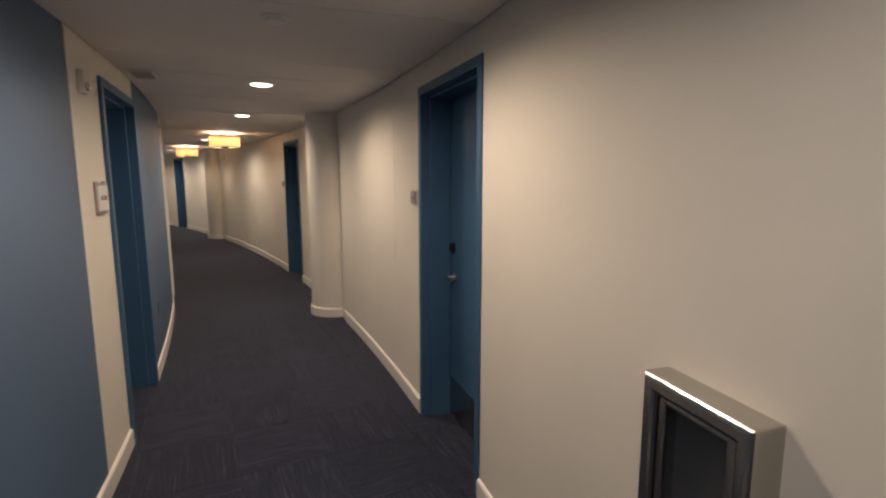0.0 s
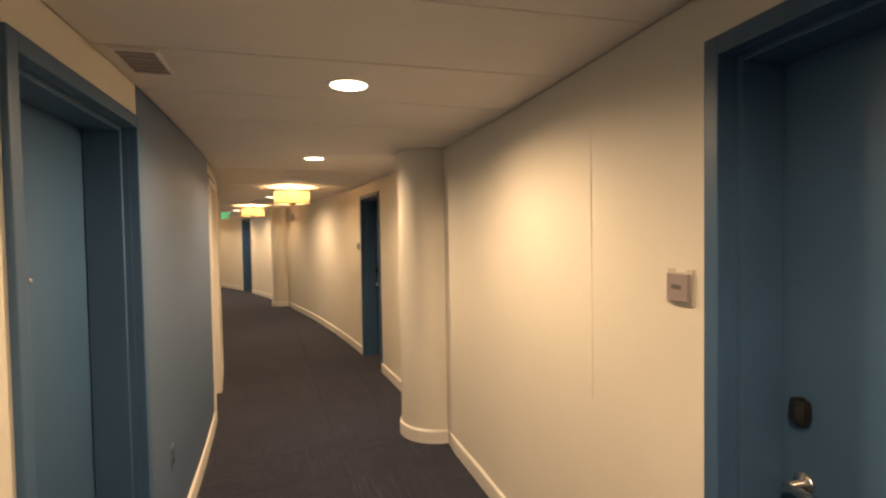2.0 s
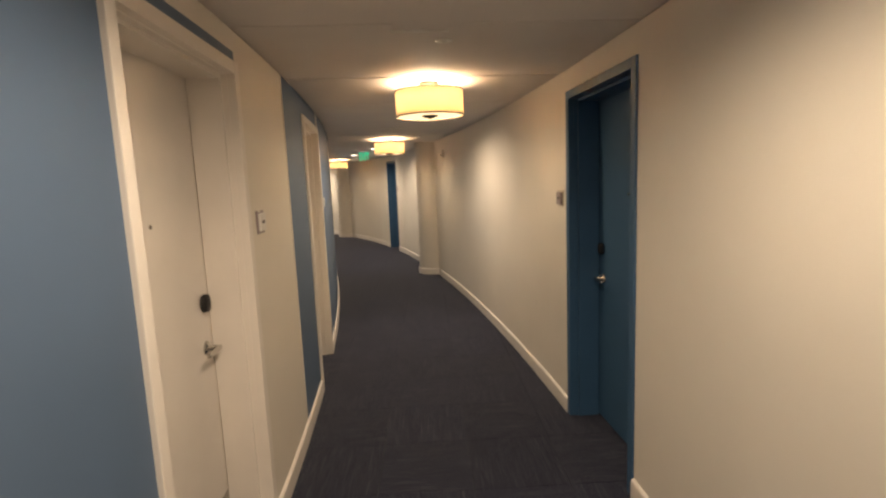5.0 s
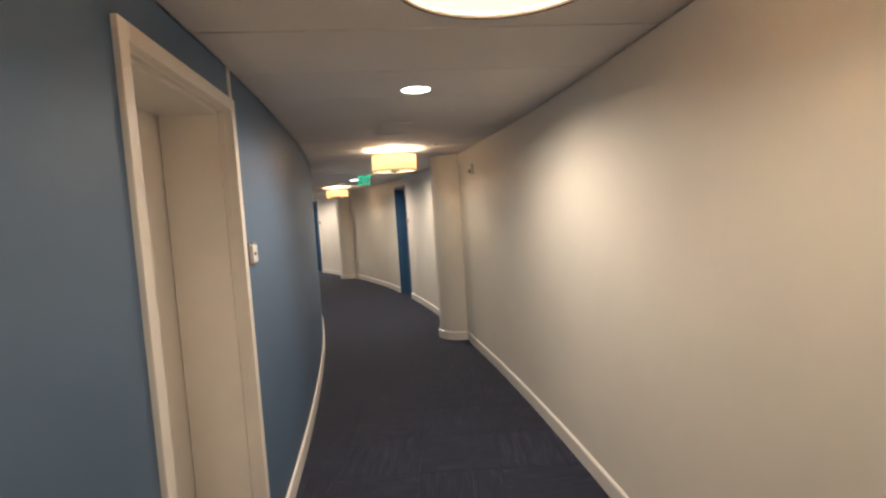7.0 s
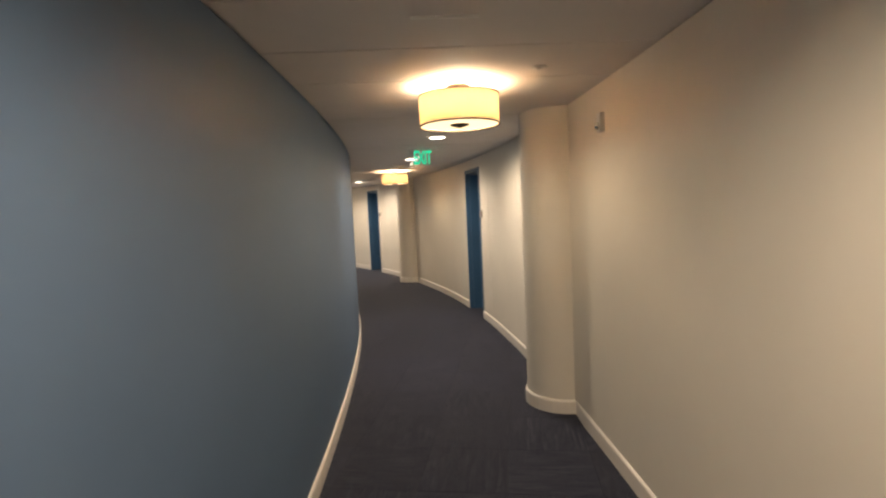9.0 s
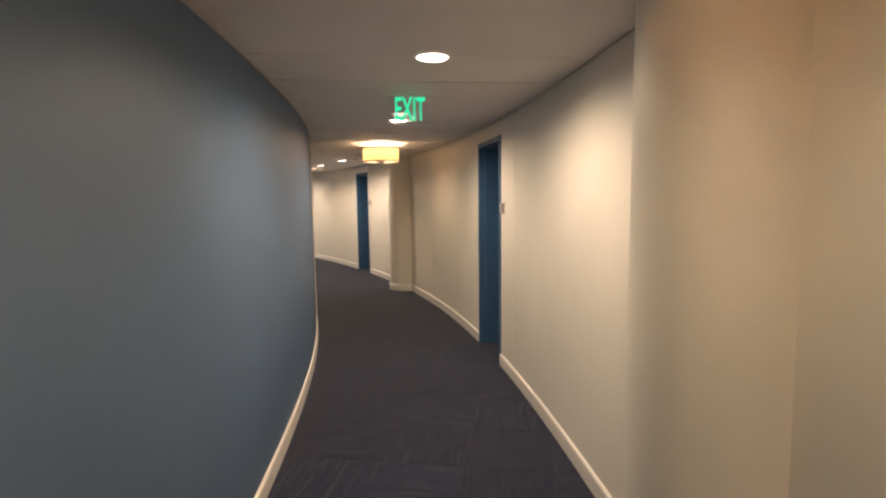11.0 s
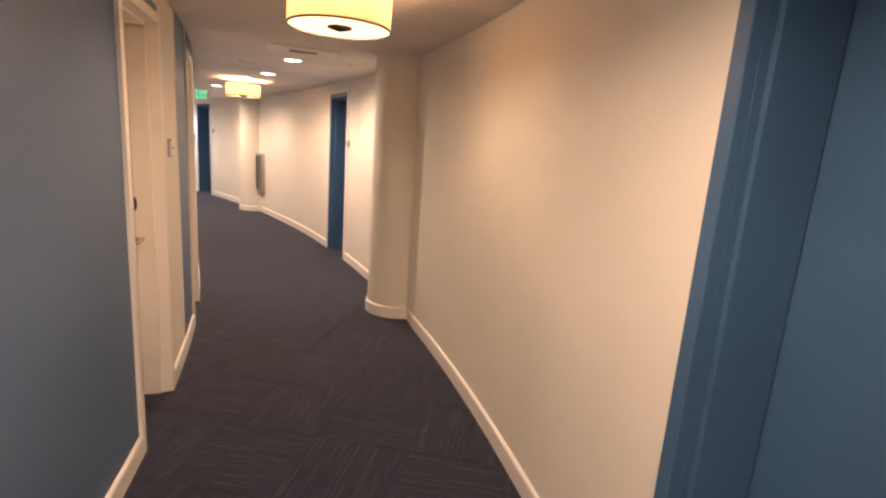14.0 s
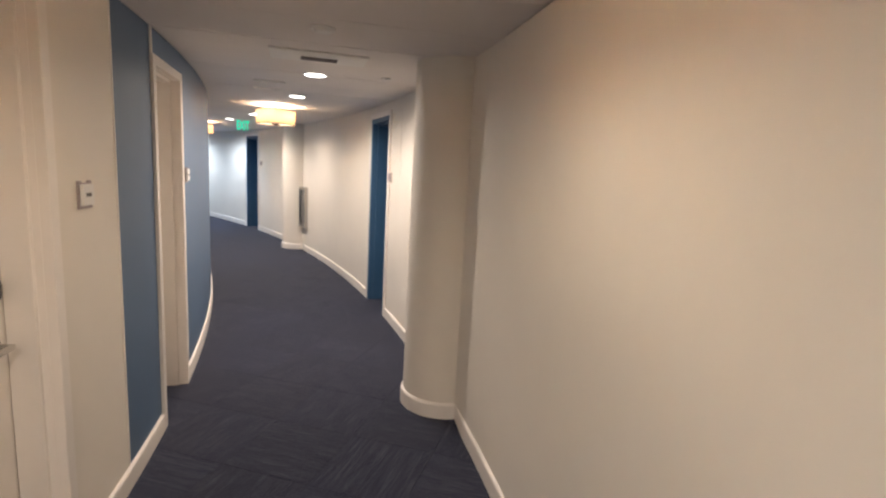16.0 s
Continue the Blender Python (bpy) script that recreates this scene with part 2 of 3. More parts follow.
def add_arc_block(bm, a0, a1, d0, d1, z0, z1, mat=0, step=0.22):
    """A curved block between two arcs, two offsets and two heights."""
    n = max(1, math.ceil((a1 - a0) / step))
    cols = []
    for i in range(n + 1):
        arc = a0 + (a1 - a0) * i / n
        cols.append([bm.verts.new((*ring_xy(arc, d), z)) for d, z in ((d0, z0), (d1, z0), (d1, z1), (d0, z1))])
    faces = [bm.faces.new(cols[0]), bm.faces.new(cols[-1][::-1])]
    for p, q in zip(cols, cols[1:]):
        for k in range(4):
            faces.append(bm.faces.new((p[k], q[k], q[(k + 1) % 4], p[(k + 1) % 4])))
    for f in faces:
        f.material_index = mat


def add_arc_strip(bm, path, profile, mat=0):
    """Sweeps a profile of (outward, height) along a plan path of (x, y, nx, ny)."""
    rows = [[bm.verts.new((x + nx * o, y + ny * o, h)) for o, h in profile] for x, y, nx, ny in path]
    for p, q in zip(rows, rows[1:]):
        for k in range(len(profile) - 1):
            f = bm.faces.new((p[k], q[k], q[k + 1], p[k + 1]))
            f.material_index = mat
    bm.faces.new(rows[0])
    bm.faces.new(rows[-1][::-1])


def letters(body, wide, high, mat, parent, place):
    """Raised lettering fitted to a width and height, centred on its pose."""
    cu = bpy.data.curves.new("letters", "FONT")
    cu.body, cu.size, cu.extrude, cu.offset = body, 1.0, 0.004, 0.018
    tmp = bpy.data.objects.new("letters", cu)
    scene.collection.objects.link(tmp)
    bpy.context.view_layer.update()
    me = bpy.data.meshes.new_from_object(tmp.evaluated_get(bpy.context.evaluated_depsgraph_get()))
    bpy.data.objects.remove(tmp)
    co = np.array([v.co[:] for v in me.vertices])
    low, top = co.min(0), co.max(0)
    mid = (low + top) / 2
    me.transform(Matrix.Diagonal((wide / (top[0] - low[0]), high / (top[1] - low[1]), 0.15, 1)) @ Matrix.Translation((-mid[0], -mid[1], 0)))
    me.materials.clear()
    me.materials.append(mat)
    ob = new("letters", me)
    ob.parent = parent
    ob.matrix_basis = place
    return ob


# ---- the plan ----
START, END = -7.5, 38.0
COLUMNS = [-2.6, 4.86, 13.25, 20.57, 27.21, 34.0]      # near junction of each half-round column
COLUMN_R = 0.28
# outer doors: near, far, blue frame, latch on the far side
OUTER_DOORS = [(1.385, 2.335, True, True), (6.975, 7.91, True, True), (16.59, 17.37, True, False), (22.87, 23.60, False, False), (29.98, 30.72, False, False)]
# inner doors: near, far, blue, latch on the far side, kick plate
INNER_DOORS = [(2.567, 3.60, True, False, False), (6.0, 6.98, False, True, True), (8.60, 9.59, False, True, False),
               (18.78, 19.55, False, True, True), (20.70, 21.46, False, True, False)]
CREAM_INNER = [(2.06, 3.60), (6.0, 7.89), (18.78, 20.12), (28.6, 30.0)]
DEPTH = 0.18
CASE = 0.05
WALL = 0.42

bm = bmesh.new()
edge = START
for a0, a1, blue, far in OUTER_DOORS:
    add_arc_block(bm, edge, a0 + CASE - 0.006, 0, WALL, 0, HIGH)
    add_arc_block(bm, a0 + CASE - 0.006, a1 - CASE + 0.006, 0, WALL, DOOR_TOP - CASE + 0.006, HIGH)
    edge = a1 - CASE + 0.006
add_arc_block(bm, edge, END, 0, WALL, 0, HIGH)
tagged(finish("wall_outer", bm, CREAM), "cream painted curved outer corridor wall", "wall", kind="structure")


def inner_paint(a0, a1):
    """Splits a stretch of the inner wall where its paint changes."""
    cuts = sorted({a0, a1, *(c for pair in CREAM_INNER for c in pair if a0 < c < a1)})
    return [(p, q, 0 if any(c0 <= (p + q) / 2 <= c1 for c0, c1 in CREAM_INNER) else 1) for p, q in zip(cuts, cuts[1:])]


bm = bmesh.new()
edge = START
for a0, a1, blue, far, kick in INNER_DOORS:
    for p, q, m in inner_paint(edge, a0 + CASE - 0.006):
        add_arc_block(bm, p, q, -WIDE - WALL, -WIDE, 0, HIGH, m)
    for p, q, m in inner_paint(a0 + CASE - 0.006, a1 - CASE + 0.006):
        add_arc_block(bm, p, q, -WIDE - WALL, -WIDE, DOOR_TOP - CASE + 0.006, HIGH, m)
    edge = a1 - CASE + 0.006
for p, q, m in inner_paint(edge, END):
    add_arc_block(bm, p, q, -WIDE - WALL, -WIDE, 0, HIGH, m)
tagged(finish("wall_inner", bm, [CREAM, BLUE_WALL]), "slate blue and cream painted curved inner corridor wall", "wall", kind="structure")

for name, arc in (("wall_start", START), ("wall_end", END)):
    bm = bmesh.new()
    add_arc_block(bm, min(arc, arc + 0.2 * (1 if arc > 0 else -1)), max(arc, arc + 0.2 * (1 if arc > 0 else -1)), -WIDE - WALL, WALL, 0, HIGH)
    tagged(finish(name, bm, CREAM), "cream painted wall closing the corridor", "wall", kind="structure")

bm = bmesh.new()
add_arc_block(bm, START - 0.2, END + 0.2, -WIDE - WALL, WALL, -0.20, -0.006, step=0.5)
floor = tagged(finish("floor", bm, SUBFLOOR), "dark navy carpet tile floor with brown streaks", "floor", kind="structure")

# ceiling: broad panels with thin open joints, in one mesh
bm = bmesh.new()
pitch = 0.55
k = math.floor((START - 8.6) / pitch)
rnd = random.Random(4)
while 8.6 + k * pitch < END:
    a0 = 8.6 + k * pitch
    gap = rnd.choice((0.003, 0.004, 0.006, 0.008))
    drop = rnd.uniform(-0.0015, 0.0015)
    add_arc_block(bm, a0 + gap, a0 + pitch - 0.001, -WIDE + 0.006, -0.006, HIGH + drop, HIGH + 0.02, step=0.3)
    k += 1
add_arc_block(bm, START - 0.2, END + 0.2, -WIDE - WALL, WALL, HIGH + 0.02, HIGH + 0.16, step=0.5)
tagged(finish("ceiling", bm, CEILING), "off-white ceiling of broad panels with fine joints", "ceiling", kind="structure")


# ---- columns and baseboards ----
def column(arc):
    """A half-round pilaster on the outer wall, from floor to ceiling."""
    bm = bmesh.new()
    n, c = 20, arc + COLUMN_R
    low, high = [], []
    for i in range(n + 1):
        a = math.pi * i / n
        x, y = ring_xy(c - COLUMN_R * math.cos(a), -COLUMN_R * math.sin(a))
        low.append(bm.verts.new((x, y, 0)))
        high.append(bm.verts.new((x, y, HIGH)))
    for i in range(n):
        f = bm.faces.new((low[i], low[i + 1], high[i + 1], high[i]))
        f.smooth = True
    for z, ring in ((0, low), (HIGH, high)):
        bm.faces.new([bm.verts.new(v.co) for v in ring])
    bm.faces.new([bm.verts.new(v.co) for v in (low[0], high[0], high[-1], low[-1])])
    return tagged(finish("column", bm, CREAM), "cream painted half-round column against the wall", "column", "round columns", "structure")


for arc in COLUMNS:
    column(arc)

BOARD = [(0.0, 0.0), (0.016, 0.0), (0.016, 0.088), (0.012, 0.098), (0.004, 0.103), (0.0, 0.104)]


def outer_path(a0, a1):
    """The foot of the outer wall between two arcs, round the columns on the way."""
    pts = []
    arc = a0
    stops = [c for c in COLUMNS if a0 < c < a1 - 2 * COLUMN_R + 0.001]
    for c in stops + [None]:
        end = c if c is not None else a1
        n = max(1, math.ceil((end - arc) / 0.25))
        for i in range(n + 1):
            a = (arc + (end - arc) * i / n)
            pts.append((*ring_xy(a, 0), -math.cos(heading(a)), -math.sin(heading(a))))
        if c is not None:
            pts.pop()
            mid = c + COLUMN_R
            for i in range(17):
                t = math.pi * i / 16
                x, y = ring_xy(mid - COLUMN_R * math.cos(t), -COLUMN_R * math.sin(t))
                th = heading(mid)
                along, inward = -math.cos(t), math.sin(t)
                pts.append((x, y, -math.sin(th) * along - math.cos(th) * inward, math.cos(th) * along - math.sin(th) * inward))
            arc = c + 2 * COLUMN_R + 0.01
    return pts


edge = START
for stop, resume in [(a0, a1) for a0, a1, *_ in OUTER_DOORS] + [(END, END)]:
    bm = bmesh.new()
    add_arc_strip(bm, outer_path(edge, stop), BOARD)
    tagged(finish("baseboard", bm, WHITE_GLOSS), "cream painted wooden baseboard along the outer wall", "baseboard", kind="structure")
    edge = resume
edge = START
for stop, resume in [(a0, a1) for a0, a1, *_ in INNER_DOORS] + [(END, END)]:
    bm = bmesh.new()
    n = max(1, math.ceil((stop - edge) / 0.25))
    path = []
    for i in range(n + 1):
        a = edge + (stop - edge) * i / n
        path.append((*ring_xy(a, -WIDE), math.cos(heading(a)), math.sin(heading(a))))
    add_arc_strip(bm, path, BOARD)
    tagged(finish("baseboard", bm, WHITE_GLOSS), "cream painted wooden baseboard along the inner wall", "baseboard", kind="structure")
    edge = resume


# ---- doors ----
def door(name, width, frame_mat, leaf_mat, latch, kick, label, DEPTH=DEPTH, lock=True):
    """A hollow metal frame with a flush leaf set back in it. Local: x across, y into the wall, z up; latch is +1 or -1 in x."""
    top = new(name)
    h = width / 2
    inner = h - CASE
    bm = bmesh.new()
    for s in (-1, 1):
        lo, hi = sorted((s * inner, s * h))
        add_box(bm, lo, hi, -0.014, 0.03, 0, DOOR_TOP, 0.004)                 # casing
        lo, hi = sorted((s * (inner - 0.002), s * (inner + 0.045)))
        add_box(bm, lo, hi, 0.02, DEPTH + 0.045, 0, DOOR_TOP - CASE + 0.03)   # jamb
        lo, hi = sorted((s * (inner - 0.018), s * inner))
        add_box(bm, lo, hi, 0.045, DEPTH - 0.004, 0, DOOR_TOP - CASE, 0.002)  # stop
    add_box(bm, -inner, inner, -0.0138, 0.03, DOOR_TOP - CASE, DOOR_TOP, 0.004)
    add_box(bm, -inner, inner, 0.02, DEPTH + 0.045, DOOR_TOP - CASE - 0.002, DOOR_TOP - 0.01)
    add_box(bm, -inner + 0.018, inner - 0.018, 0.045, DEPTH - 0.004, DOOR_TOP - CASE - 0.018, DOOR_TOP - CASE, 0.002)
    finish("frame", bm, frame_mat, parent=top)
    g = inner - 0.005
    box("leaf", -g, g, DEPTH, DEPTH + 0.044, 0.012, DOOR_TOP - CASE - 0.005, leaf_mat, 0.0015, top)
    x = latch * (g - 0.075)
    if lock:
        # deadbolt: dark rounded reader above the lever
        bm = bmesh.new()
        add_box(bm, x - 0.027, x + 0.027, DEPTH - 0.034, DEPTH + 0.001, 1.088, 1.162, 0.024)
        finish("deadbolt", bm, BLACK, parent=top)
        bm = bmesh.new()
        rings = add_lathe(bm, [(0.030, DEPTH), (0.030, DEPTH - 0.006), (0.026, DEPTH - 0.010), (0.012, DEPTH - 0.012), (0.011, DEPTH - 0.052)], 24, "Y", (x, 0, 0.935))
        bm.faces.new(rings[-1])
        add_box(bm, min(x + 0.012 * latch, x - 0.115 * latch), max(x + 0.012 * latch, x - 0.115 * latch), DEPTH - 0.062, DEPTH - 0.046, 0.925, 0.945, 0.006)
        finish("lever", bm, CHROME, parent=top)
        bm = bmesh.new()
        rings = add_lathe(bm, [(0.0085, DEPTH), (0.0085, DEPTH - 0.003), (0.005, DEPTH - 0.005), (0.0045, DEPTH - 0.002)], 16, "Y", (0, 0, 1.47))
        bm.faces.new(rings[-1])
        finish("peephole", bm, CHROME, parent=top)
    bm = bmesh.new()
    for z in (0.25, 1.05, 1.85):
        rings = add_lathe(bm, [(0.007, z - 0.05), (0.007, z + 0.05)], 10, "Z", (-latch * (inner - 0.006), DEPTH - 0.007, 0))
        bm.faces.new(rings[0]), bm.faces.new(rings[-1])
    finish("hinge", bm, leaf_mat, parent=top)
    if kick:
        box("kick_plate", -g + 0.012, g - 0.012, DEPTH - 0.003, DEPTH + 0.001, 0.02, 0.26, STEEL, 0.001, top)
    return tagged(top, label, "door", kind="structure")


n = 0
for a0, a1, blue, far in OUTER_DOORS:
    n += 1
    ob = door("door_%d" % n, a1 - a0, BLUE_GLOSS, BLUE_GLOSS, -1 if far else 1, a0 < 3,
              "closed deep blue door in a blue metal frame" if blue else "closed deep blue door in a cream frame", 0.22 if a0 > 15 else DEPTH)
    if not blue:
        bm = bmesh.new()
        h = (a1 - a0) / 2 + 0.001
        for lo, hi, z0, z1 in ((-h - 0.05, -h, 0, DOOR_TOP + 0.05), (h, h + 0.05, 0, DOOR_TOP + 0.05), (-h, h, DOOR_TOP + 0.001, DOOR_TOP + 0.05)):
            add_box(bm, lo, hi, -0.022, 0.002, z0, z1, 0.003)
        finish("casing", bm, WHITE_GLOSS, parent=ob)
    ob.matrix_world = spot((a0 + a1) / 2, 0, 0, 180)
for a0, a1, blue, far, kick in INNER_DOORS:
    n += 1
    m = BLUE_GLOSS if blue else WHITE_GLOSS
    ob = door("door_%d" % n, (a1 - a0) * (1 - WIDE * float(np.interp(a0, BEND_ARC, BEND))), m, m, 1 if far else -1, kick,
              "closed slate blue door in a blue metal frame" if blue else "closed cream white door in a deep cream frame",
              0.28 if not blue and not kick else 0.14 if a0 > 15 else DEPTH, blue or kick)
    ob.matrix_world = spot((a0 + a1) / 2, -WIDE, 0, 0)


# ---- lamps ----
def downlight():
    top = new("recessed_downlight")
    lathe("trim_ring", [(0.075, 0.0), (0.079, -0.004), (0.094, -0.005), (0.097, -0.001), (0.097, 0.0)], WHITE_PLASTIC, 36, caps=(False, False), parent=top)
    lens = lathe("lens", [(0.0765, -0.0005), (0.0765, -0.003)], DISC, 36, parent=top)
    lens.visible_shadow = False
    return tagged(top, "round white recessed ceiling downlight, switched on", "downlight", "ceiling downlights")


def drum():
    """A cloth drum shade hung close under a ceiling canopy, with dark trims and a diffuser below."""
    top = new("drum_ceiling_lamp")
    r, z0, z1 = 0.225, -0.225, -0.055
    lathe("shade", [(r, z0), (r, z1), (r - 0.002, z1), (r - 0.002, z0), (r, z0)], SHADE, 64, caps=(False, False), parent=top)
    bm = bmesh.new()
    for z in (z0, z1 - 0.007):
        add_lathe(bm, [(r + 0.003, z), (r + 0.003, z + 0.007), (r - 0.004, z + 0.007), (r - 0.004, z), (r + 0.003, z)], 64)
    finish("trim", bm, BRASS, parent=top)
    dif = lathe("diffuser", [(r - 0.006, z0 + 0.012), (r - 0.006, z0 + 0.015)], DIFFUSER, 48, parent=top)
    dif.visible_shadow = False
    lathe("finial", [(0.004, z0 - 0.012), (0.014, z0 - 0.008), (0.055, z0 + 0.004), (0.055, z0 + 0.010)], BRASS, 32, parent=top)
    lathe("canopy", [(0.065, 0.0), (0.065, -0.016), (0.058, -0.022), (0.012, -0.024), (0.010, -0.055)], BRASS, 32, parent=top)
    bm = bmesh.new()
    for i in range(3):
        a = 2 * math.pi * i / 3 + 0.4
        c, s = math.cos(a), math.sin(a)
        vs = [bm.verts.new((c * q - s * w, s * q + c * w, z1 - 0.002 + h)) for q in (0.008, r - 0.002) for w in (-0.002, 0.002) for h in (0, 0.004)]
        for q in ((0, 1, 3, 2), (4, 6, 7, 5), (0, 4, 5, 1), (2, 3, 7, 6), (0, 2, 6, 4), (1, 5, 7, 3)):
            bm.faces.new([vs[i] for i in q])
    finish("spider", bm, BRASS, parent=top)
    return tagged(top, "drum ceiling lamp with a glowing linen shade", "ceiling lamp", "drum ceiling lamps")


for i, (arc, d) in enumerate(DOWNLIGHTS):
    if i == 0:
        first = downlight()
        first.matrix_world = spot(arc, d, HIGH)
    else:
        copy_thing(first, spot(arc, d, HIGH))
for i, (arc, d) in enumerate(DRUMS):
    if i == 0:
        first = drum()
        first.matrix_world = spot(arc, d, HIGH)
    else:
        copy_thing(first, spot(arc, d, HIGH, i * 40))


# ---- exit signs ----
def exit_sign():
    """An edge-lit clear panel hung from a slim ceiling housing, green letters towards the walker."""
    top = new("exit_sign")
    box("housing", -0.175, 0.175, -0.018, 0.018, -0.012, 0.0, CEILING, 0.003, top)
    box("panel", -0.15, 0.15, -0.003, 0.003, -0.196, -0.012, ACRYLIC, 0.002, top).visible_shadow = False
    for x0, x1, z0, z1 in ((-0.153, -0.1502, -0.199, -0.012), (0.1502, 0.153, -0.199, -0.012), (-0.150, 0.150, -0.199, -0.1962)):
        box("edge", x0, x1, -0.003, 0.003, z0, z1, WHITE_PLASTIC, 0.0008, top)
    letters("EXIT", 0.20, 0.152, GREEN, top, pose(0.0, 0.0042, -0.096, 90, 0, 180))
    return tagged(top, "clear hanging exit sign with glowing green letters", "exit sign", "exit signs")


EXITS = [(15.58, -0.885), (27.43, -0.973)]
sign = exit_sign()
sign.matrix_world = spot(*EXITS[0], HIGH, 90)
copy_thing(sign, spot(*EXITS[1], HIGH, 90))


# ---- room signs ----
def room_sign(w, h, back, front, words=""):
    """A backing plate notched at the top, with a thick raised insert and a line of worn lettering. y points into the wall."""
    top = new("room_sign")
    bm = bmesh.new()
    add_box(bm, -w / 2, w / 2, -0.008, 0.0, -h / 2, h / 2 - 0.008, 0.002)
    for s in (-1, 1):
        lo, hi = sorted((s * w * 0.24, s * w / 2))
        add_box(bm, lo, hi, -0.0078, 0.0, h / 2 - 0.010, h / 2, 0.001)
    finish("backing", bm, back, parent=top)
    box("insert", -w * 0.40, w * 0.40, -0.020, -0.008, -h * 0.38, h * 0.38, front, 0.002, top)
    if words:
        letters(words, w * (0.6 if len(words) > 4 else 0.34), h * 0.13, TEXT, top, pose(0, -0.0202, 0, 90, 0, 0))
    else:
        bm = bmesh.new()
        x = -w * 0.2
        for q in (0.10, 0.10, 0.12, 0.08):
            add_box(bm, x, x + w * q * 0.8, -0.0207, -0.0198, -h * 0.06, h * 0.07)
            x += w * q
        finish("lettering", bm, TEXT, parent=top)
    return tagged(top, "small grey room sign with a raised insert on the wall", "sign", "room signs")


small = room_sign(0.105, 0.105, PLATE, GREY)
small.matrix_world = spot(2.43, 0, 1.43, 180)
for arc, z in ((8.03, 1.44), (22.80, 1.475), (29.80, 1.5)):
    copy_thing(small, spot(arc, 0, z, 180))
room_sign(0.105, 0.105, PLATE, GREY, "212").matrix_world = spot(16.53, 0, 1.45, 180)
room_sign(0.20, 0.17, GREY, WHITE_PLASTIC, "ELECTRICAL").matrix_world = spot(2.40, -WIDE, 1.457, 0)
pale = room_sign(0.105, 0.105, GREY, WHITE_PLASTIC)
pale.matrix_world = spot(7.15, -WIDE, 1.43, 0)
for arc, z in ((9.71, 1.43), (19.78, 1.415), (21.62, 1.45)):
    copy_thing(pale, spot(arc, -WIDE, z, 0))


# ---- ceiling fixtures ----
def sprinkler():
    top = new("sprinkler_cover")
    lathe("plate", [(0.034, 0.0), (0.040, -0.003), (0.040, -0.005), (0.020, -0.007)], WHITE_PLASTIC, 28, parent=top)
    lathe("head", [(0.016, -0.006), (0.014, -0.012), (0.006, -0.014)], WHITE_PLASTIC, 20, parent=top)
    return tagged(top, "small round sprinkler head in the ceiling", "sprinkler", "sprinkler heads")


head = sprinkler()
head.matrix_world = spot(12.25, -0.45, HIGH - 0.002)
for arc, d in ((18.2, -0.80), (21.6, -0.35), (7.2, -0.83)):
    copy_thing(head, spot(arc, d, HIGH - 0.002))


def detector():
    top = new("smoke_detector")
    lathe("base", [(0.060, 0.0), (0.062, -0.007), (0.055, -0.012)], WHITE_PLASTIC, 36, parent=top)
    lathe("chamber", [(0.045, -0.012), (0.042, -0.019), (0.030, -0.022)], WHITE_PLASTIC, 32, parent=top)
    return tagged(top, "round white smoke detector on the ceiling", "smoke detector", "smoke detectors")


det = detector()
det.matrix_world = spot(1.65, -0.85, HIGH - 0.002)
copy_thing(det, spot(20.32, -0.86, HIGH - 0.002))


def diffuser_vent():
    """A pale sheet-metal air diffuser with a slot grille in its middle."""
    top = new("air_vent")
    bm = bmesh.new()
    outer = [bm.verts.new((x, y, 0)) for x, y in ((-0.15, -0.29), (0.15, -0.29), (0.15, 0.29), (-0.15, 0.29))]
    lip = [bm.verts.new((x, y, -0.010)) for x, y in ((-0.15, -0.29), (0.15, -0.29), (0.15, 0.29), (-0.15, 0.29))]
    face = [bm.verts.new((x, y, -0.020)) for x, y in ((-0.055, -0.11), (0.055, -0.11), (0.055, 0.11), (-0.055, 0.11))]
    for p, q in ((outer, lip), (lip, face)):
        for k in range(4):
            bm.faces.new((p[k], p[(k + 1) % 4], q[(k + 1) % 4], q[k]))
    finish("plate", bm, WHITE_PLASTIC, parent=top)
    box("duct", -0.055, 0.055, -0.11, 0.11, -0.0205, -0.014, DARK_SLOT, 0, top)
    for k in range(3):
        x = -0.028 + k * 0.028
        box("louvre", x - 0.003, x + 0.003, -0.106, 0.106, -0.0245, -0.020, GREY, 0.001, top)
    return tagged(top, "pale metal air vent with a dark slot grille", "air vent", "air vents")


vent = diffuser_vent()
vent.matrix_world = spot(21.05, -0.865, HIGH - 0.002)


def return_grille():
    top = new("ceiling_grille")
    box("rim", -0.13, 0.13, -0.075, 0.075, -0.008, 0.0, CEILING, 0.003, top)
    for k in range(6):
        x = -0.10 + k * 0.04
        box("slat", x - 0.012, x + 0.012, -0.06, 0.06, -0.013, -0.007, GREY, 0.002, top)
    return tagged(top, "small greyish return air grille in the ceiling", "air vent", "air vents")


return_grille().matrix_world = spot(3.25, -1.60, HIGH - 0.002)


def access_panel():
    top = new("access_panel")
    box("plate", -0.235, 0.235, -0.115, 0.115, -0.0035, 0.0, CEILING, 0.0005, top)
    for x in (-0.243, 0.243):
        box("rim", x - 0.006, x + 0.006, -0.123, 0.123, -0.014, 0.0, WHITE_PLASTIC, 0.003, top)
    return tagged(top, "white ceiling access panel with raised edges", "access panel", "access panels")


